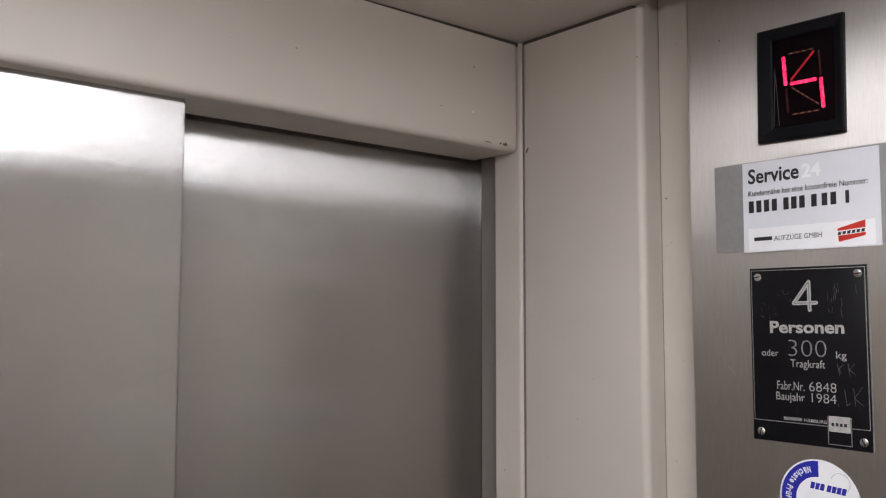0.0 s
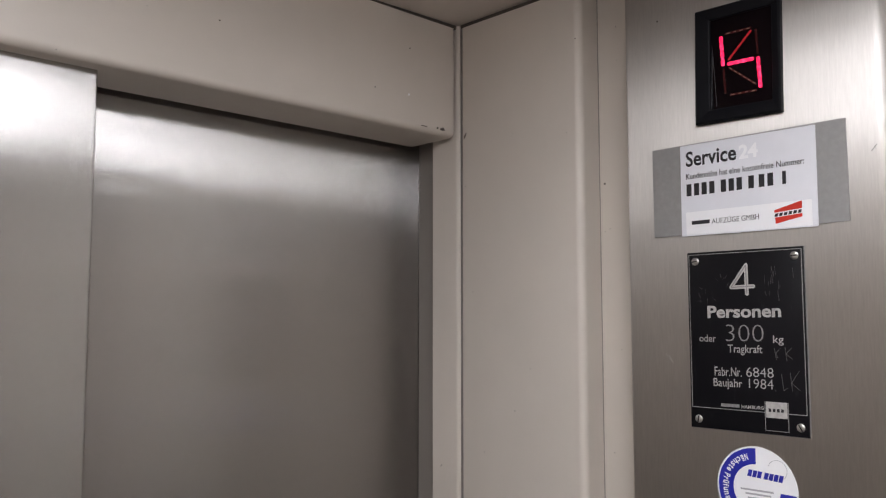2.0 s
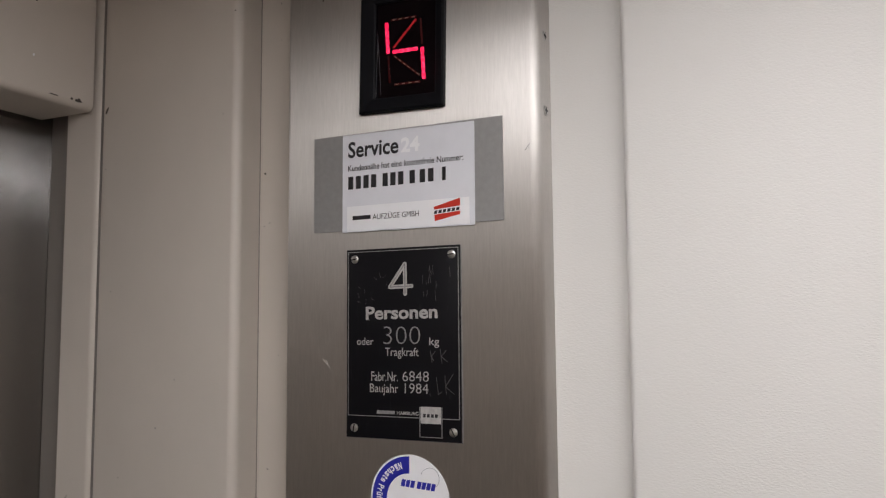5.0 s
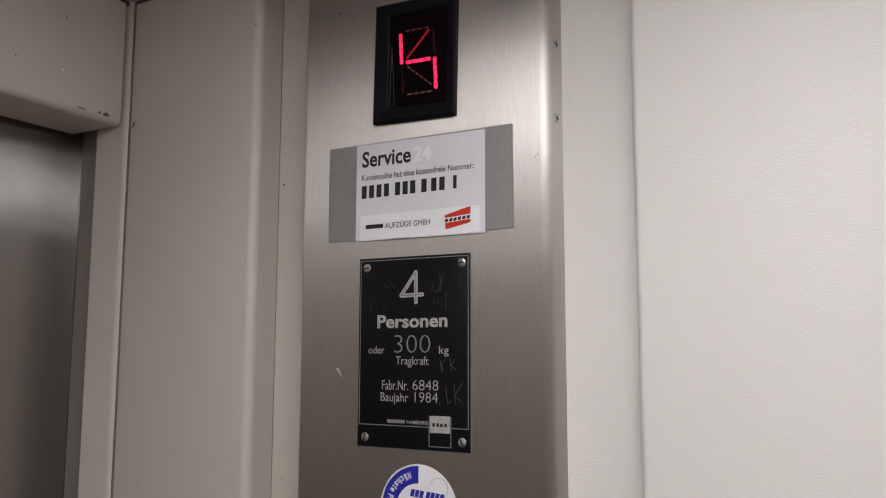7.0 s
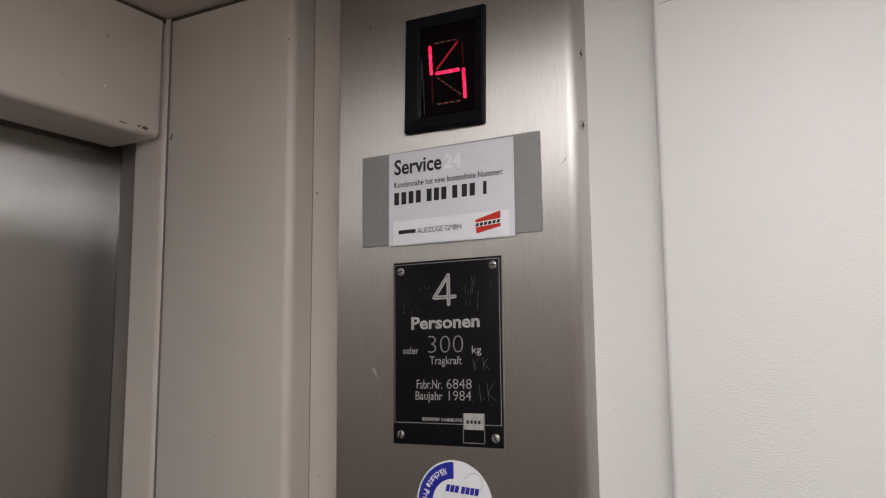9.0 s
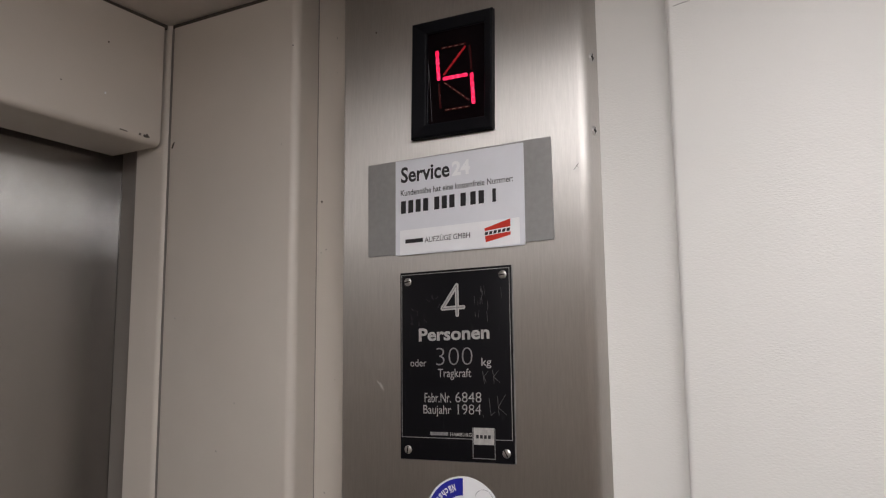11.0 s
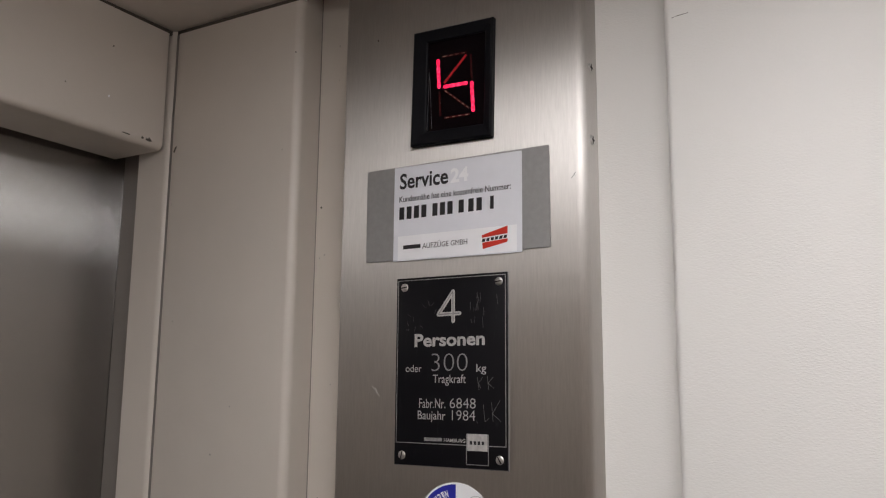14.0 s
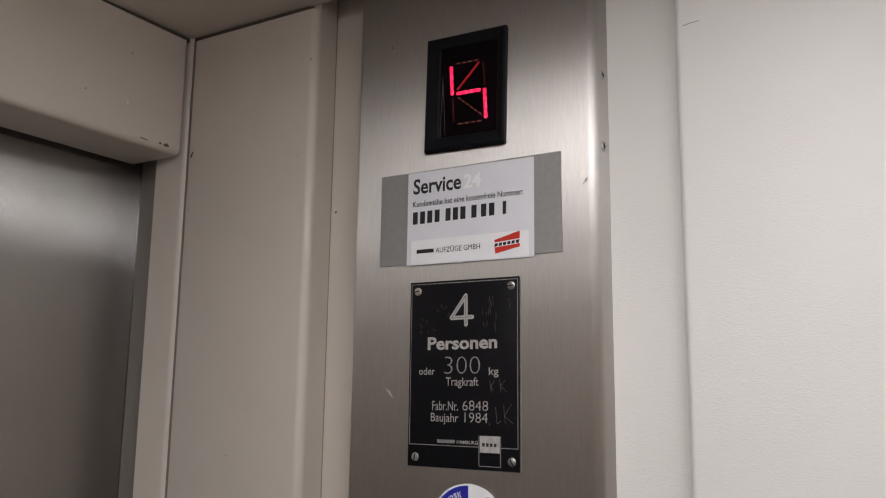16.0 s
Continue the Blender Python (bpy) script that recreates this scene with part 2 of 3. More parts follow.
def oblong(a0, a1, z0, z1, r=0.0, n=4):
    """Corners of an upright rectangle, rounded by r."""
    if not r:
        return [(a0, z0), (a1, z0), (a1, z1), (a0, z1)]
    return arc(a0 + r, z0 + r, r, 180, 270, n) + arc(a1 - r, z0 + r, r, 270, 360, n) + arc(a1 - r, z1 - r, r, 0, 90, n) + arc(a0 + r, z1 - r, r, 90, 180, n)


def turned(outline, degrees, ca, cz):
    c, s = math.cos(radians(degrees)), math.sin(radians(degrees))
    return [(ca + (a - ca) * c - (z - cz) * s, cz + (a - ca) * s + (z - cz) * c) for a, z in outline]


def stroke(points, width, x0, thick, bm=None):
    """A thin line along points (across, up), as short bars."""
    bm = bm or bmesh.new()
    for (a, z), (b, w) in zip(points, points[1:]):
        d = Vector((b - a, w - z))
        n = Vector((-d.y, d.x)).normalized() * width / 2
        leaf([(a - n.x, z - n.y), (b - n.x * 0.7, w - n.y * 0.7), (b + n.x * 0.7, w + n.y * 0.7), (a + n.x, z + n.y)], x0, thick, bm)
    return bm


def lettering(body, a0, a1, z0, z1, x0, thick=0.0003, weight=0.0, slope=0.0):
    """Words in the built-in font, fitted between a0 and a1 across and z0 and z1 up; slope: rise of the line from a0 to a1."""
    cu = bpy.data.curves.new("words", "FONT")
    cu.body, cu.size, cu.offset, cu.resolution_u = body, 1.0, weight, 3
    cu.extrude = 0.0
    ob = new("words", cu)
    bpy.context.view_layer.update()
    me = bpy.data.meshes.new_from_object(ob.evaluated_get(bpy.context.evaluated_depsgraph_get()))
    bm = bmesh.new()
    bm.from_mesh(me)
    bpy.data.objects.remove(ob)
    bpy.data.curves.remove(cu)
    bpy.data.meshes.remove(me)
    xs, ys = [v.co.x for v in bm.verts], [v.co.y for v in bm.verts]
    lx, hx, ly, hy = min(xs), max(xs), min(ys), max(ys)
    for v in bm.verts:
        u, w = (v.co.x - lx) / (hx - lx), (v.co.y - ly) / (hy - ly)
        v.co = (x0 - thick, -(a0 + u * (a1 - a0)), z0 + w * (z1 - z0) + slope * u)
    return bm


# ---- large structure ----
floor = part("floor", box(CAR_W - 0.05, 0.12, CAR_D - 0.05, 0.22, -0.05, 0.0), RUBBER)
tagged(floor, "dark rubber floor of the lift car", "floor", kind="structure")

# ceiling: a hung sheet over a dark seam along the walls
LX0, LX1, LY0, LY1, LZ = -0.82, -0.325, -0.925, -0.42, 2.104
ceiling = part("ceiling", box(CAR_W - 0.03, -0.0075, CAR_D - 0.03, 0.05, CEIL, CEIL + 0.012), CEILING_PAINT)
for v in ceiling.data.vertices:
    v.co.z += 0.012 * v.co.x
tagged(ceiling, "beige enamelled sheet steel ceiling with a dark seam", "ceiling", kind="structure")
# unseen lid with skirts, added to block outside light at the ceiling gaps
bm = box(CAR_W - 0.06, 0.14, CAR_D - 0.06, 0.24, 2.20, 2.23)
for x0, x1, y0, y1 in ((CAR_W - 0.06, CAR_W - 0.041, CAR_D - 0.06, 0.24), (0.121, 0.14, CAR_D - 0.06, 0.24), (CAR_W - 0.041, 0.121, CAR_D - 0.06, CAR_D - 0.041), (CAR_W - 0.041, 0.121, 0.221, 0.24)):
    box(x0, x1, y0, y1, 2.06, 2.1998, bm=bm)
roof = part("light_lid", bm, LID_SHEET)
tagged(roof, "unseen grey lid over the lift car, added to keep outside light out", "roof", kind="structure")

# east wall: backing sheet, folded corner panel, vinyl lining
XB = 0.0295
wall_east = part("wall_east", box(XB, XB + 0.03, CAR_D, -0.1575, 0.0, 2.199), PAINT)
tagged(wall_east, "beige enamelled steel wall behind the control column", "wall", kind="structure")
XP = -0.0115
panel = arc(XP + 0.002, -0.0066 - 0.002, 0.002, 90, 180, 3) + arc(XP + 0.007, -0.1675 + 0.007, 0.007, 180, 280, 8)
panel += [(XB, -0.1602), (XB, -0.1572), (XB + 0.03, -0.1572), (XB + 0.03, -0.0066)]
part("corner_panel", prism(panel, 0.0, CAR_H), PAINT, wall_east, "folded beige enamelled steel corner panel")
part("upstand", prism([(XP + 0.009, -0.1668), (XB, -0.1602), (XB, -0.1572), (XP + 0.009, -0.1572)], CAR_H, 2.199), PAINT, wall_east, "top of the folded panel")
part("joint", box(XB - 0.0004, XB, -0.1611, -0.1600, 0.0, 2.19), DARK_TONE, wall_east, "dark joint beside the corner panel")
lining = arc(0.004 + 0.005, -0.498 - 0.005, 0.005, 90, 180, 6)
lining += [(0.004, CAR_D + 0.001), (XB - 0.0005, CAR_D + 0.001), (XB - 0.0005, -0.498)]
part("lining_panel", prism(lining, 0.0, 2.19), VINYL, wall_east, "off-white grained vinyl lining panel")

part("lining_strip", box(XB - 0.0012, XB - 0.0002, -0.4979, -0.4378, 0.0, 2.19), VINYL, wall_east, "narrow strip of off-white grained vinyl")

# door wall: lintel, right post with its round edge and rebate
wall_north = part("wall_north", box(CAR_W - 0.05, -0.735, 0.0, 0.045, 0.0, CAR_H), PAINT)
tagged(wall_north, "beige enamelled steel door wall with lintel and post", "wall", kind="structure")
bm = bmesh.new()
profile = [(0.0, CAR_H)] + [(y, z) for y, z in arc(0.007, 2.007, 0.007, 180, 270, 6)] + [(0.070, 2.0), (0.070, 2.05), (0.13, 2.05), (0.13, CAR_H)]
ends = [[bm.verts.new((x, y, z)) for y, z in profile] for x in (-0.735, -0.0178)]
bm.faces.new(ends[0])
bm.faces.new(ends[1])
for i in range(len(profile)):
    j = (i + 1) % len(profile)
    bm.faces.new((ends[0][i], ends[0][j], ends[1][j], ends[1][i]))
part("lintel", bm, PAINT, wall_north, "chipped beige enamelled lintel over the door")
post = [(-0.0125, 0.0392)] + arc(-0.0060, 0.0030, 0.0065, 180, 270, 8) + [(0.06, -0.0035), (0.06, 0.0392)]
part("post", prism(post, 0.0, CEIL - 0.0005), PAINT, wall_north, "beige enamelled door post with a round edge")
part("joint", box(-0.0106, 0.02, -0.0066, -0.0036, 0.0, CAR_H), DARK_TONE, wall_north, "dark joint between post and corner panel")
part("rebate", box(0.0028, 0.06, 0.0393, 0.0795, 0.0, 2.0395), DARK_TONE, wall_north, "darker frame strip beside the door leaf")

# two sliding leaves, the slow one running behind the fast one
door = part("door_1", box(CAR_W - 0.04, 0.10, 0.135, 0.155, 0.0, 2.10), VOID)
tagged(door, "closed two-leaf sliding lift door of brushed stainless steel", "door", kind="structure")


def door_leaf(x0, x1, y, lip):
    """A pan-folded sheet with rounded upright edges."""
    r = 0.0025
    shape = arc(x0 + r, y + r, r, 180, 270, 4) + arc(x1 - r, y + r, r, 270, 360, 4) + [(x1, y + lip), (x0, y + lip)]
    return prism(shape, 0.006, 2.034)


part("door_leaf", door_leaf(-0.86, -0.3998, 0.021, 0.026), DOOR_STEEL, door, "brushed stainless steel sliding door leaf")
part("door_leaf", door_leaf(-0.44, 0.045, 0.080, 0.024), DOOR_STEEL, door, "brushed stainless steel sliding door leaf")

# unseen walls that close the car; their brown darkens the steel's reflections
wall_south = part("wall_south", box(CAR_W - 0.05, 0.08, CAR_D - 0.04, CAR_D, 0.0, CEIL), UNSEEN_WALL)
tagged(wall_south, "unseen rear wall of the lift car, coloured brown to darken reflections", "wall", kind="structure")
wall_west = part("wall_west", box(CAR_W - 0.04, CAR_W, CAR_D, -0.001, 0.0, CEIL), UNSEEN_WALL)
tagged(wall_west, "unseen side wall of the lift car, coloured brown to darken reflections", "wall", kind="structure")

# dark seam between walls and ceiling
part("seam", box(CAR_W, -0.0127, 0.0012, 0.02, CAR_H + 0.0002, CEIL - 0.0002), SEAM, ceiling, "dark seam over the lintel")
part("seam", box(-0.0100, 0.02, -0.1570, -0.0036, CAR_H + 0.0002, CEIL - 0.0002), SEAM, ceiling, "dark seam over the corner panel")

# the car's lamp: an opal box under the ceiling
lamp = thing("ceiling_light", ((LX0 + LX1) / 2, (LY0 + LY1) / 2, CEIL), "box-shaped ceiling light with an opal cover", "ceiling light")
part("cover", box(LX0, LX1, LY0, LY1, LZ, CEIL - 0.006, 0.006, 3), OPAL, lamp, "glowing opal cover")
part("base", box(LX0 - 0.006, LX1 + 0.006, LY0 - 0.006, LY1 + 0.006, CEIL - 0.006, CEIL - 0.0002, 0.001), ALU, lamp, "aluminium base of the lamp")

# ---- control column ----
column = thing("control_column", (0.015, -0.331, 0.0), "tall brushed stainless steel control column of the lift", "control panel")
R = 0.0075
shape = [(XB - 0.0005, -0.2118), (0.004, -0.2118)] + arc(0.004, -0.2158, 0.004, 90, 180, 5) + arc(R, -0.4377 + R, R, 180, 270, 10) + [(XB - 0.0005, -0.4377)]
part("housing", prism(shape, 0.02, 2.19), COLUMN_STEEL, column, "vertically brushed stainless steel housing")


def side_screw(z, dx):
    """A recessed cross-head screw in the column's side."""
    bm = bmesh.new()
    c = bmesh.ops.create_cone(bm, cap_ends=True, segments=20, radius1=0.0042, radius2=0.0033, depth=0.0014)
    bmesh.ops.transform(bm, verts=bm.verts, matrix=pose(0.0145 + dx, -0.4382, z, 90, 0, 0))
    head = part("screw", bm, CHROME, column, "cross-head screw")
    bm = bmesh.new()
    for w, h in ((0.0008, 0.0029), (0.0029, 0.0008)):
        box(0.0145 + dx - w, 0.0145 + dx + w, -0.4390, -0.4385, z - h, z + h, bm=bm)
    part("recess", bm, VOID, head)


side_screw(2.0140, 0.0)
side_screw(1.9560, 0.0)

# scratches on the column face
bm = stroke([(0.2491, 1.7686), (0.2527, 1.7647), (0.2564, 1.7612)], 0.0007, 0.0, 0.0003)
stroke([(0.2520, 1.7681), (0.2542, 1.7644)], 0.0006, 0.0, 0.0003, bm)
part("scratch", bm, STEEL_SCRATCH, column, "bright scratch")
bm = stroke([(0.4262, 1.9239), (0.4303, 1.9288)], 0.0004, 0.0, 0.0003)
stroke([(0.4283, 1.9273), (0.4297, 1.9252)], 0.0003, 0.0, 0.0003, bm)
part("scratch", bm, SCRATCH, column, "fine dark scratch")
part("mark", leaf(arc(0.2478, 2.0706, 0.0008, 0, 330, 7), 0.0, 0.0003), CHIP, column, "small dark mark")

# ---- floor indicator ----
BA0, BA1, BZ0, BZ1 = 0.2859, 0.3615, 1.9661, 2.0661
indicator = thing("floor_indicator", (0.0, -(BA0 + BA1) / 2, BZ0), "black floor indicator with lit red segmented digit on the column", "display")
indicator.rotation_euler = (radians(1.1), 0, 0)
WA0, WA1, WZ0, WZ1 = 0.2994, 0.3537, 1.9776, 2.0557


def frame_ring(steps):
    """A frame whose cross-section steps through rings of (a0, a1, z0, z1, x)."""
    bm = bmesh.new()
    rings = [[bm.verts.new((x, -a, z)) for a, z in ((a0, z0), (a1, z0), (a1, z1), (a0, z1))] for a0, a1, z0, z1, x in steps]
    for p, q in zip(rings, rings[1:]):
        for i in range(4):
            j = (i + 1) % 4
            bm.faces.new((p[i], p[j], q[j], q[i]))
    return bm


part("bezel", frame_ring([(BA0, BA1, BZ0, BZ1, 0.0), (BA0, BA1, BZ0, BZ1, -0.0045), (BA0 + 0.0015, BA1 - 0.0015, BZ0 + 0.0015, BZ1 - 0.0015, -0.006), (WA0 - 0.001, WA1 + 0.001, WZ0 - 0.001, WZ1 + 0.001, -0.0042), (WA0, WA1, WZ0, WZ1, -0.0035), (WA0, WA1, WZ0, WZ1, -0.0005)]), BLACK_PLASTIC, indicator, "black moulded bezel", smooth=False)
part("backing", box(-0.0004, 0.0, -WA1, -WA0, WZ0, WZ1), BLACK_PLASTIC, indicator, "black backing behind the window")
window = part("window", leaf([(WA0 + 0.0028, WZ0), (WA1, WZ0), (WA1, WZ1), (WA0 + 0.0002, WZ1)], -0.0004, 0.0016), SMOKED, indicator, "smoked dark red window, slightly askew")

for line in ([(0.3010, 2.0300), (0.2998, 1.9800)], [(0.3016, 2.0240), (0.3046, 1.9800)]):
    part("slot_edge", stroke(line, 0.0004, -0.0018, 0.0004), LED_SPECK_GREY, indicator, "pale edge of the gap beside the window")
SKEW = -0.074
DX = -0.0021


def at_digit(a, z):
    return a - 0.0014 + SKEW * (z - 2.0144), z


def segment(a0, z0, a1, z1, state, width=0.0031, dots=4):
    """One bar of the digit: light-emitting dots run together, faintly or fully lit, or dark with a row of glints."""
    d = Vector((a1 - a0, z1 - z0))
    ln = d.length
    u = d / ln
    n = Vector((-u.y, u.x))
    start = Vector((a0, z0))
    if state in ("lit", "dim"):
        w0 = width if state == "lit" else width * 0.60
        side = [(i / dots * ln + q * ln / dots, w) for i in range(dots) for q, w in ((0.04, 0.72), (0.2, 0.97), (0.5, 1.0), (0.8, 0.97), (0.96, 0.72))]
        pts = [start + u * x - n * (w * w0 / 2) for x, w in side] + [start + u * x + n * (w * w0 / 2) for x, w in reversed(side)]
        part("segment", leaf([at_digit(*p) for p in pts], DX, 0.0006), LED_ON if state == "lit" else LED_DIM, window, "lit red segment" if state == "lit" else "faintly lit red segment")
    else:
        k = n * width * 0.30
        bar = [at_digit(*p) for p in ((a0 - k.x, z0 - k.y), (a1 - k.x, z1 - k.y), (a1 + k.x, z1 + k.y), (a0 + k.x, z0 + k.y))]
        part("segment", leaf(bar, DX + 0.0001, 0.0002), LED_OFF, window, "dark red unlit segment")
    if state == "glinting":
        for i in range(dots):
            p, h = start + u * (ln * (i + 0.5) / dots), u * ln / dots * 0.24
            m = n * 0.00032
            part("glint", leaf([at_digit(*q) for q in (p - h - m, p + h - m, p + h + m, p - h + m)], DX, 0.0002), LED_SPECK, window)


AL, AR, ZT, ZM, ZB = 0.3161, 0.3395, 2.0413, 2.0147, 1.9878
FL, FR = AL - 0.0038, AR + 0.0036
segment(AL, ZM, AR, ZM, "lit")
segment(FL, ZT - 0.0012, FL, ZM - 0.001, "lit")
segment(FR, ZM + 0.001, FR, ZB + 0.0012, "lit")
segment(AR, ZT - 0.002, AL + 0.001, ZM + 0.003, "dim", dots=5)
segment(AL, ZT, AR, ZT, "glinting")
segment(AL, ZB, AR, ZB, "glinting")
segment(AL + 0.001, ZM - 0.003, AR, ZB + 0.005, "glinting", dots=6)
segment(FR, ZT - 0.002, FR, ZM + 0.003, "dark")
segment(FL, ZM - 0.003, FL, ZB + 0.002, "dark")

# ---- service sign ----
sign = thing("service_sign", (0.0, -0.3242, 1.8731), "grey metal service sign with a white printed label on the column", "sign")
sign.location.z, sign.rotation_euler = 1.8726, (radians(0.55), 0, 0)
plate = part("plate", leaf(turned(oblong(0.2402, 0.4087, 1.8731, 1.9524, 0.0006), 0.85, 0.3244, 1.9128), 0.0, 0.0012), SIGN_GREY, sign, "grey anodised carrier plate")
label = part("label", leaf(turned(oblong(0.2682, 0.3858, 1.8714, 1.9514, 0.0004), 0.45, 0.3270, 1.9114), -0.0012, 0.0004), LABEL_GREY, sign, "pale grey printed paper label")
XL = -0.0016
part("strip", leaf(turned(oblong(0.2730, 0.3816, 1.8721, 1.8927, 0.0003), 0.85, 0.3270, 1.8826), XL, 0.0002), LABEL_WHITE, label, "white strip of the label")
part("lettering", lettering("Service", 0.2735, 0.3202, 1.9318, 1.9453, XL, weight=0.022, slope=0.0005), INK_BLACK, label, "black printed word")
part("lettering", lettering("24", 0.3224, 0.3389, 1.9325, 1.9445, XL, weight=0.035, slope=0.0002), LABEL_WHITE, label, "white printed number")
part("lettering", lettering("Kundennähe hat eine kostenfreie Nummer:", 0.2735, 0.3765, 1.9209, 1.9259, XL, weight=0.008, slope=0.0012), INK_BLACK, label, "small black printed line")
# the long number, as plain bars
for first, pitch, count in ((0.2737, 0.00718, 4), (0.3058, 0.00705, 3), (0.3302, 0.0066, 1), (0.3391, 0.0073, 2), (0.3586, 0.0045, 1)):
    for k in range(count):
        across, wide = first + k * pitch, 0.0030 if pitch < 0.005 else 0.0047
        z0 = 1.9060 + (across - 0.2735) * 0.020
        part("bar", leaf([(across, z0), (across + wide, z0 + 0.0001), (across + wide, z0 + 0.0106), (across, z0 + 0.0105)], XL, 0.0002), INK_BLACK, label)
# the maker's line: its name as a bar
part("bar", leaf(turned(oblong(0.2784, 0.2951, 1.8808, 1.8840), 0.85, 0.2784, 1.8803), XL - 0.0002, 0.0002), INK_BLACK, label)
part("lettering", lettering("AUFZÜGE GMBH", 0.2970, 0.3387, 1.8802, 1.8856, XL - 0.0002, weight=0.0, slope=0.0008), INK_BLACK, label, "small black printed words")
# the maker's mark: two red wedges with a row of dark bars between
part("mark", leaf([(0.3515, 1.8872), (0.3518, 1.8852), (0.3738, 1.8872), (0.3738, 1.8932)], XL - 0.0002, 0.0002), INK_RED, label, "red wedge")
part("mark", leaf([(0.3520, 1.8812), (0.3740, 1.8832), (0.3738, 1.8806), (0.3526, 1.8762)], XL - 0.0002, 0.0002), INK_RED, label, "red wedge")
for k in range(6):
    a = 0.3516 + k * 0.00375
    z = 1.8818 + k * 0.00034
    part("bar", leaf([(a, z), (a + 0.0026, z + 0.0002), (a + 0.0032, z + 0.0027), (a + 0.0006, z + 0.0025)], XL - 0.0002, 0.0002), INK_BLACK, label)
part("tear", leaf([(0.2979, 1.8724), (0.3222, 1.8718), (0.3227, 1.8708), (0.3050, 1.8713)], -0.0013, 0.0003), LABEL_WHITE, label, "frayed lower edge of the label")

# ---- capacity plate ----
PA0, PA1, PZ0, PZ1 = 0.2729, 0.3739, 1.7068, 1.8567
capacity = thing("capacity_plate", (0.0, -(PA0 + PA1) / 2, PZ0), "scratched black capacity plate screwed to the column", "sign")
capacity.location, capacity.scale = (0.0, -0.32325, 1.7078), (1.0, 0.995, 0.991)
part("edge", box(-0.0010, -0.0001, -PA1 - 0.0005, -PA0 + 0.0002, PZ0 - 0.0005, PZ1 + 0.0002), ENGRAVED_DIM, capacity, "bare metal edge of the plate")
plate = part("plate", box(-0.0018, 0.0, -PA1, -PA0, PZ0, PZ1, 0.0005, 2), PLATE_BLACK, capacity, "scuffed black anodised plate")
XC = -0.0018
bm = bmesh.new()
LW = 0.0006
for a0, a1, z0, z1 in ((PA0 + 0.0013, PA1 - 0.0013, 1.8544, 1.8544 + LW), (PA0 + 0.0013, PA0 + 0.0013 + LW, 1.7244, 1.8544), (PA1 - 0.0013 - LW, PA1 - 0.0013, 1.7244, 1.8544), (PA0 + 0.0013, 0.3385, 1.7244 - LW, 1.7244), (0.3582, PA1 - 0.0013, 1.7244 - LW, 1.7244)):
    leaf(oblong(a0, a1, z0, z1), XC, 0.0001, bm)
part("border", bm, ENGRAVED_DIM, plate, "fine bare metal border line")
bm, groove = bmesh.new(), bmesh.new()
for pts in ([(0.3262, 1.8437), (0.3129, 1.8257)], [(0.3129, 1.8256), (0.3322, 1.8260)], [(0.3262, 1.8437), (0.3265, 1.8200)]):
    (a, z), (b, w) = pts
    d = Vector((b - a, w - z)).normalized()
    n, deep = Vector((-d.y, d.x)) * 0.0016, len(bm.verts) * 0.0000012
    turn = math.degrees(math.atan2(d.y, d.x))
    leaf(arc(a, z, 0.0016, turn + 90, turn + 270, 8) + arc(b, w, 0.0016, turn - 90, turn + 90, 8), XC, 0.0001 + deep, bm)
    leaf([(a - n.x * 0.25, z - n.y * 0.25), (b - n.x * 0.25, w - n.y * 0.25), (b + n.x * 0.25, w + n.y * 0.25), (a + n.x * 0.25, z + n.y * 0.25)], XC - 0.0002, 0.00006 + deep, groove)
figure = part("figure", bm, ENGRAVED, plate, "large engraved figure four")
part("groove", groove, ENGRAVED_DIM, figure)
part("lettering", lettering("Personen", 0.2909, 0.3547, 1.7998, 1.8104, XC, weight=0.029, slope=0.0006), ENGRAVED, plate, "bold engraved word")
part("lettering", lettering("300", 0.3070, 0.3397, 1.7806, 1.7945, XC, weight=-0.020), ENGRAVED_DIM, plate, "thin engraved number")
part("lettering", lettering("oder", 0.2828, 0.2979, 1.7799, 1.7857, XC, weight=0.0), ENGRAVED, plate)
part("lettering", lettering("kg", 0.3474, 0.3559, 1.7779, 1.7859, XC, weight=0.0), ENGRAVED, plate)
part("lettering", lettering("Tragkraft", 0.3085, 0.3382, 1.7692, 1.7779, XC, weight=0.0), ENGRAVED, plate)
part("lettering", lettering("Fabr.Nr.", 0.2960, 0.3200, 1.7516, 1.7590, XC, weight=0.0), ENGRAVED, plate)
part("lettering", lettering("6848", 0.3240, 0.3468, 1.7519, 1.7597, XC, weight=-0.012), ENGRAVED, plate)
part("lettering", lettering("Baujahr", 0.2948, 0.3202, 1.7405, 1.7495, XC, weight=0.0), ENGRAVED, plate)
part("lettering", lettering("1984", 0.3260, 0.3464, 1.7427, 1.7504, XC, weight=-0.012), ENGRAVED, plate)
part("bar", leaf(oblong(0.3009, 0.3171, 1.7261, 1.7287), XC, 0.0001), ENGRAVED_DIM, plate)
part("lettering", lettering("HAMBURG", 0.3190, 0.3379, 1.7259, 1.7287, XC, weight=0.01), ENGRAVED, plate)
part("block", leaf(oblong(0.3395, 0.3569, 1.7201, 1.7328), XC, 0.0001), ENGRAVED, plate, "bare metal block of the maker's mark")
bm = bmesh.new()
for k in range(4):
    leaf(oblong(0.3417 + k * 0.0034, 0.3417 + k * 0.0034 + 0.0022, 1.7248, 1.7274), XC - 0.0001, 0.0001, bm)
part("bar", bm, INK_BLACK, plate)
bm = bmesh.new()
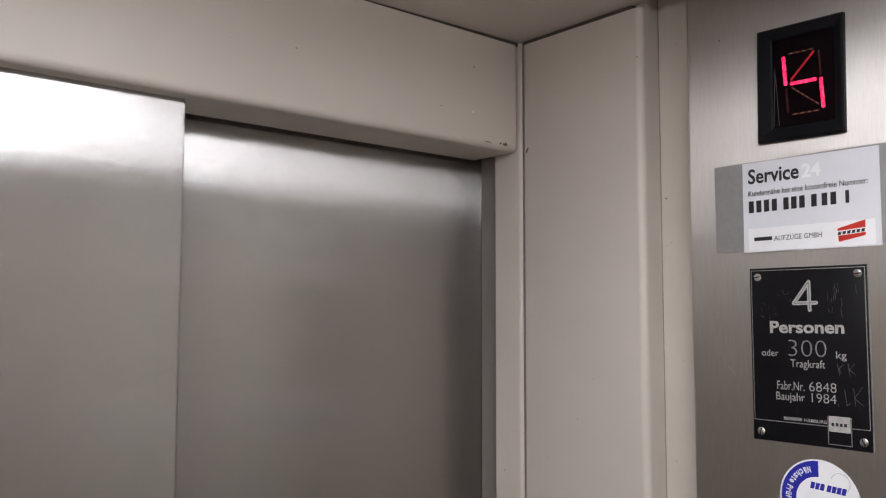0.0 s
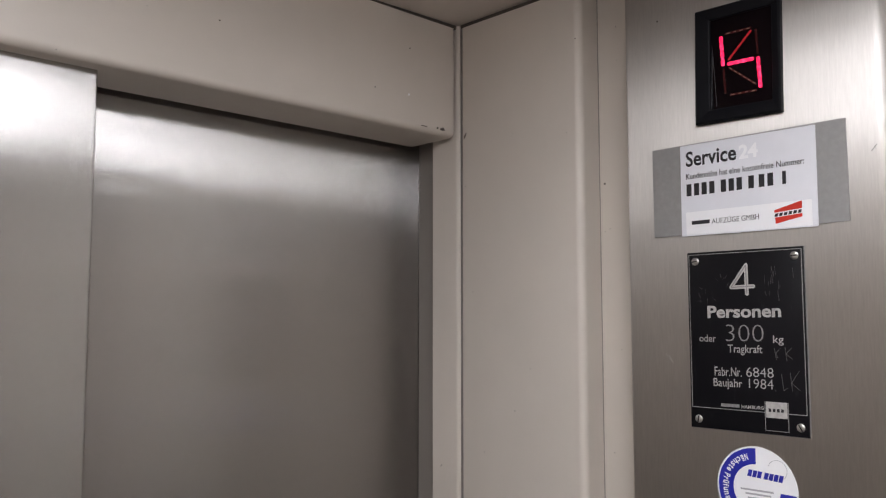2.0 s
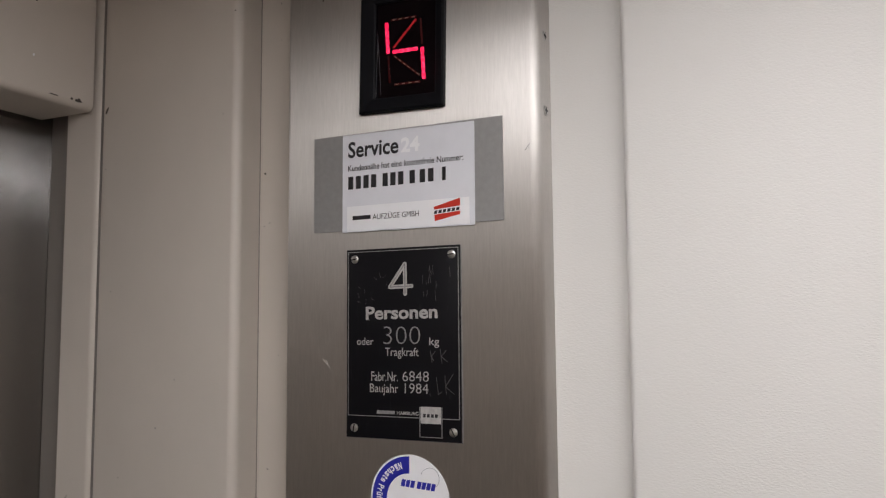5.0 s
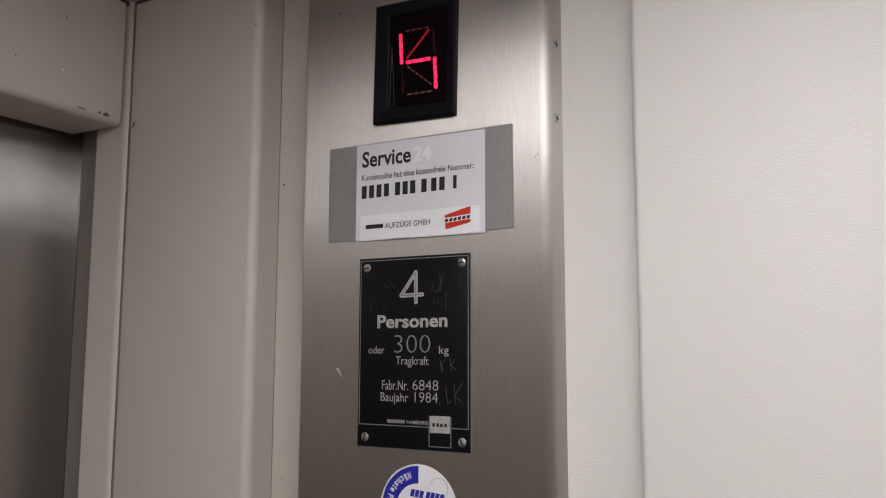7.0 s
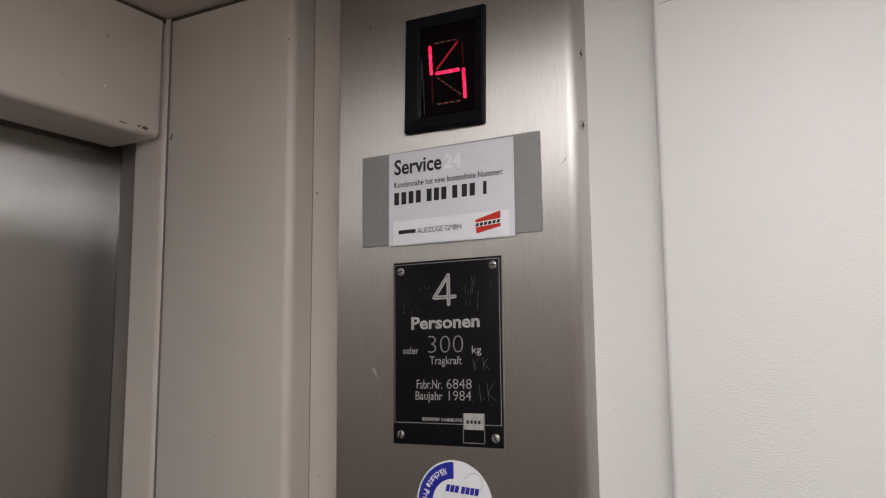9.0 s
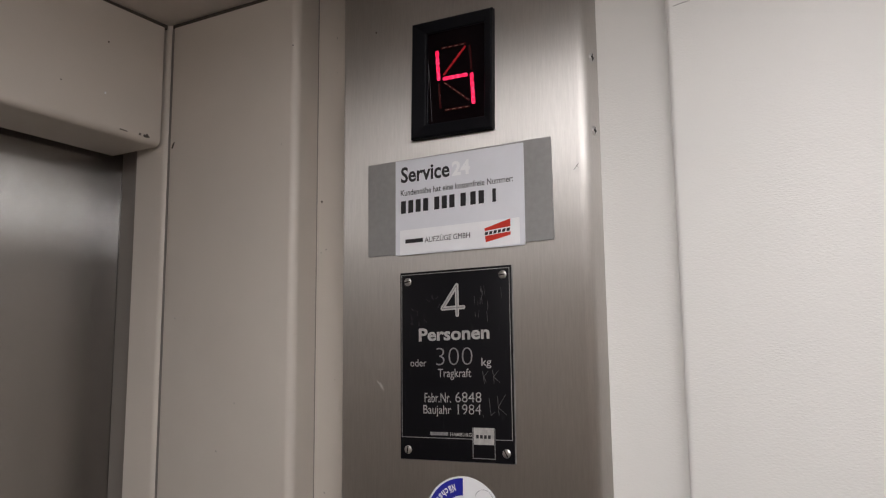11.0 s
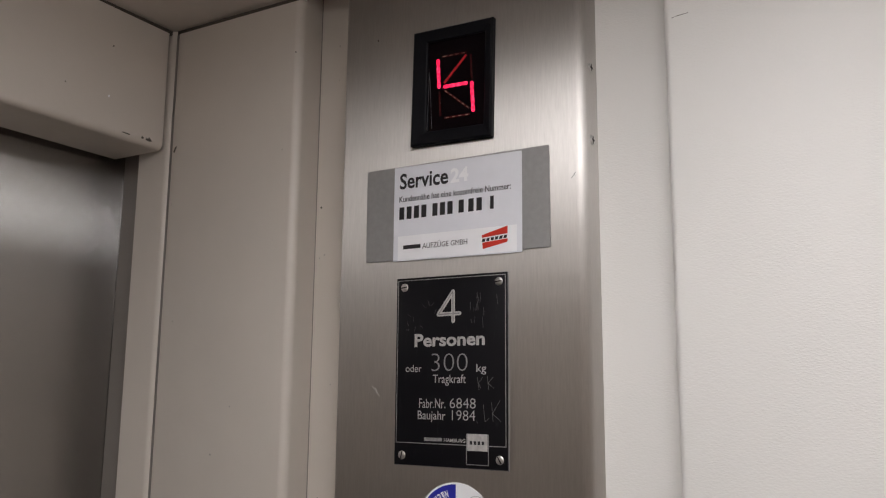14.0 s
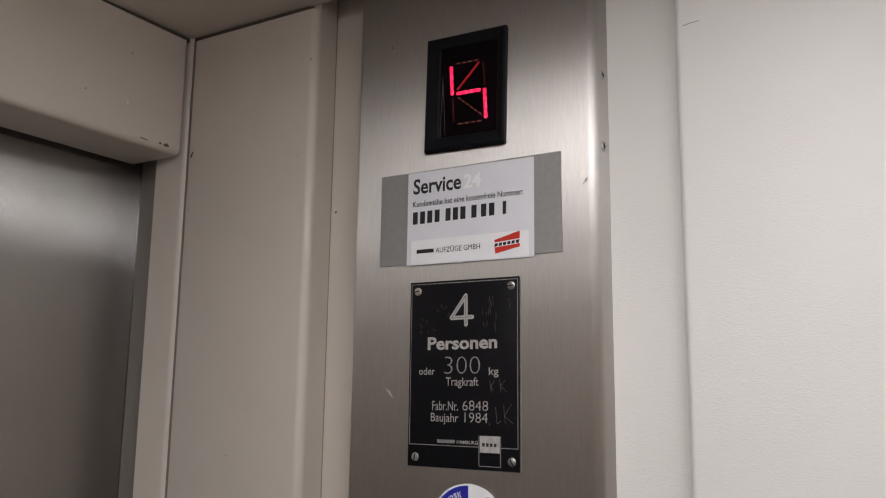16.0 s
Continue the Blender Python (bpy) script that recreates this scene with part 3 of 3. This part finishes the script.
for a0, a1, z0, z1 in ((0.3385, 0.3579, 1.7095, 1.7095 + LW), (0.3385, 0.3385 + LW, 1.7095, 1.7328), (0.3579 - LW, 0.3579, 1.7095, 1.7328)):
    leaf(oblong(a0, a1, z0, z1), XC, 0.0001, bm)
part("border", bm, ENGRAVED_DIM, plate)


def plate_screw(a, z, slot):
    """A domed slotted screw head."""
    bm = bmesh.new()
    rings = []
    for r, h in ((0.0034, 0.0), (0.0033, 0.0005), (0.0027, 0.0009), (0.0014, 0.0011)):
        rings.append([bm.verts.new((XC - h, -(a + r * math.cos(k * math.tau / 18)), z + r * math.sin(k * math.tau / 18))) for k in range(18)])
    for p, q in zip(rings, rings[1:]):
        for i in range(18):
            bm.faces.new((p[i], p[(i + 1) % 18], q[(i + 1) % 18], q[i]))
    bm.faces.new(rings[-1])
    head = part("screw", bm, CHROME, plate, "domed slotted screw")
    c, s = math.cos(radians(slot)) * 0.0029, math.sin(radians(slot)) * 0.0029
    part("slot", stroke([(a - c, z - s), (a + c, z + s)], 0.0011, XC - 0.0004, 0.0009), VOID, head)


for a, z, slot in ((0.2805, 1.8489, 10), (0.3667, 1.8495, 5), (0.2803, 1.7142, 80), (0.3672, 1.7142, 120)):
    plate_screw(a, z, slot)

# scratched strokes in the black plate
for pts in (
    [(0.3481, 1.7756), (0.3496, 1.7662)], [(0.3488, 1.7711), (0.3527, 1.7756)], [(0.3491, 1.7713), (0.3511, 1.7676)],
    [(0.3567, 1.7766), (0.3579, 1.7662)], [(0.3572, 1.7711), (0.3618, 1.7761)], [(0.3574, 1.7713), (0.3628, 1.7671)],
    [(0.3532, 1.7552), (0.3547, 1.7423), (0.3582, 1.7448)], [(0.3603, 1.7567), (0.3616, 1.7423)], [(0.3608, 1.7482), (0.3674, 1.7582)], [(0.3610, 1.7484), (0.3681, 1.7428)],
    [(0.3476, 1.7428), (0.3484, 1.7408)],
):
    part("scratch", stroke(pts, 0.00035, XC, 0.0001), SCRATCH, plate)
rnd = random.Random(4)
for k in range(26):
    a, z = (rnd.uniform(0.3395, 0.3669), rnd.uniform(1.8199, 1.8438)) if k < 14 else (rnd.uniform(0.2826, 0.3121), rnd.uniform(1.8139, 1.8398))
    h = rnd.uniform(0.002, 0.009) if k < 14 else rnd.uniform(0.001, 0.004)
    d = rnd.uniform(-0.0012, 0.0012) if k < 14 else rnd.uniform(-0.003, 0.003)
    part("scratch", stroke([(a, z), (a + d * 0.4, z - h * 0.5), (a + d, z - h)], rnd.uniform(0.00015, 0.0003), XC, 0.0001), SCRATCH, plate)

# ---- inspection sticker ----
CA, CZ, CR = 0.3286, 1.6630, 0.0338
sticker = thing("inspection_sticker", (0.0, -CA, CZ - CR), "round white inspection sticker with a blue ring", "sticker")
disc = part("disc", leaf(arc(CA, CZ, CR, 0, 352.5, 47), 0.0, 0.0004), LABEL_WHITE, sticker, "white round paper sticker")
XS = -0.0004


def ring_sector(r0, r1, a0, a1, n=40):
    return arc(CA, CZ, r1, a0, a1, n) + arc(CA, CZ, r0, a1, a0, n)


part("ring", leaf(ring_sector(0.0196, 0.0324, 90, 358), XS, 0.0001), INK_BLUE, disc, "blue printed ring")
# the ring's words, letter by letter round the arc
word, angle = "Nächste Prüfung", 104.0
bm = bmesh.new()
for ch in word:
    step = {"r": 5.4, "t": 5.0, "f": 5.0, " ": 4.2, "i": 3.4}.get(ch, 7.4)
    if ch != " ":
        w = 0.0027 if step > 7 else 0.0018
        high = 0.0054 if ch in "NhtPfäü" else 0.0041
        glyph = lettering(ch, -w / 2, w / 2, 0.0, high, 0.0, 0.0, weight=0.03)
        mid = radians(angle + step / 2)
        for v in glyph.verts:
            a, z = -v.co.y, v.co.z
            r = 0.0287 - z
            v.co = (XS - 0.0002, -(CA + r * math.cos(mid) + a * -math.sin(mid)), CZ + r * math.sin(mid) + a * math.cos(mid))
        me = bpy.data.meshes.new("glyph")
        glyph.to_mesh(me)
        glyph.free()
        bm.from_mesh(me)
        bpy.data.meshes.remove(me)
    angle += step
part("lettering", bm, LABEL_WHITE, disc, "white printed words round the ring")
for k in range(7):
    a0 = 0.3213 + k * 0.0040 + (0.0016 if k > 2 else 0.0)
    part("bar", leaf(turned([(a0, 1.6718), (a0 + 0.0033, 1.6718), (a0 + 0.0042, 1.6772), (a0 + 0.0009, 1.6772)], -4, 0.3350, 1.6745), XS, 0.0001), INK_BLUE, disc)
for a0, a1, z in ((0.3151, 0.3425, 1.6621), (0.3192, 0.3405, 1.6589), (0.3212, 0.3385, 1.6557)):
    part("bar", leaf(oblong(a0, a1, z - 0.0007, z + 0.0007), XS, 0.0001), INK_PALE, disc)
bm = stroke(arc(0.3462, 1.6800, 0.0078, 160, -50, 18), 0.0004, XS, 0.00015)
part("crease", bm, INK_PALE, disc, "fine curved crease of an older sticker below")

# ---- chips and marks on the paint ----


def chip_on_lintel(x, z, pts, material=CHIP, label="dark chip in the enamel"):
    """A chip through the enamel on the lintel's face."""
    bm = bmesh.new()
    f = [bm.verts.new((x + a, -0.0003, z + b)) for a, b in pts]
    g = [bm.verts.new((x + a, 0.002, z + b)) for a, b in pts]
    bm.faces.new(f)
    for i in range(len(f)):
        j = (i + 1) % len(f)
        bm.faces.new((f[i], f[j], g[j], g[i]))
    part("paint_chip", bm, material, wall_north, label)


chip_on_lintel(-0.0350, 2.0062, [(-0.0035, -0.0008), (0.0, -0.0014), (0.0042, -0.0006), (0.0030, 0.0008), (0.0004, 0.0030), (-0.0006, 0.0010), (-0.0030, 0.0014)])
chip_on_lintel(-0.0425, 2.0065, [(-0.0014, -0.0008), (0.0010, -0.0010), (0.0016, 0.0008), (-0.0008, 0.0014)])
chip_on_lintel(-0.0620, 2.0058, [(-0.0050, -0.0003), (0.0050, -0.0006), (0.0036, 0.0004), (-0.0036, 0.0006)])
chip_on_lintel(-0.0830, 2.0860, [(-0.0007, -0.0007), (0.0007, -0.0008), (0.0008, 0.0007), (-0.0006, 0.0008)])
chip_on_lintel(-0.3050, 2.0600, [(-0.0008, -0.0005), (0.0006, -0.0006), (0.0008, 0.0005), (-0.0006, 0.0006)])
chip_on_lintel(-0.0840, 2.0360, [(-0.0010, -0.0012), (0.0008, -0.0010), (0.0010, 0.0012), (-0.0006, 0.0010)], LABEL_WHITE, "pale speck on the enamel")
chip_on_lintel(-0.1300, 2.0350, [(-0.0006, -0.0006), (0.0006, -0.0005), (0.0005, 0.0006), (-0.0006, 0.0005)])
part("paint_chip", box(-0.0084, -0.0078, 0.0130, 0.0150, 1.9940, 1.9965), CHIP, wall_north, "dark chip on the post")
part("paint_chip", leaf([(0.0095, 1.9985), (0.0110, 1.9975), (0.0130, 2.0015), (0.0140, 2.0040), (0.0117, 2.0030)], XP, 0.0003), CHIP, wall_east, "dark chip in the enamel")
part("paint_chip", leaf(arc(0.1632, 2.0732, 0.0006, 0, 320, 7), XP + 0.0006, 0.0008), CHIP, wall_east, "small dark chip on the fold")
part("paint_chip", leaf(arc(0.1668, 1.9335, 0.0010, 0, 320, 7), XB - 0.0003, 0.0006), CHIP, wall_east, "small dark speck at the joint")
part("scratch", stroke([(0.5045, 2.0358), (0.5085, 2.0366), (0.5165, 2.0374)], 0.0004, 0.0041, 0.0003), CHIP, wall_east, "short dark scratch in the vinyl")
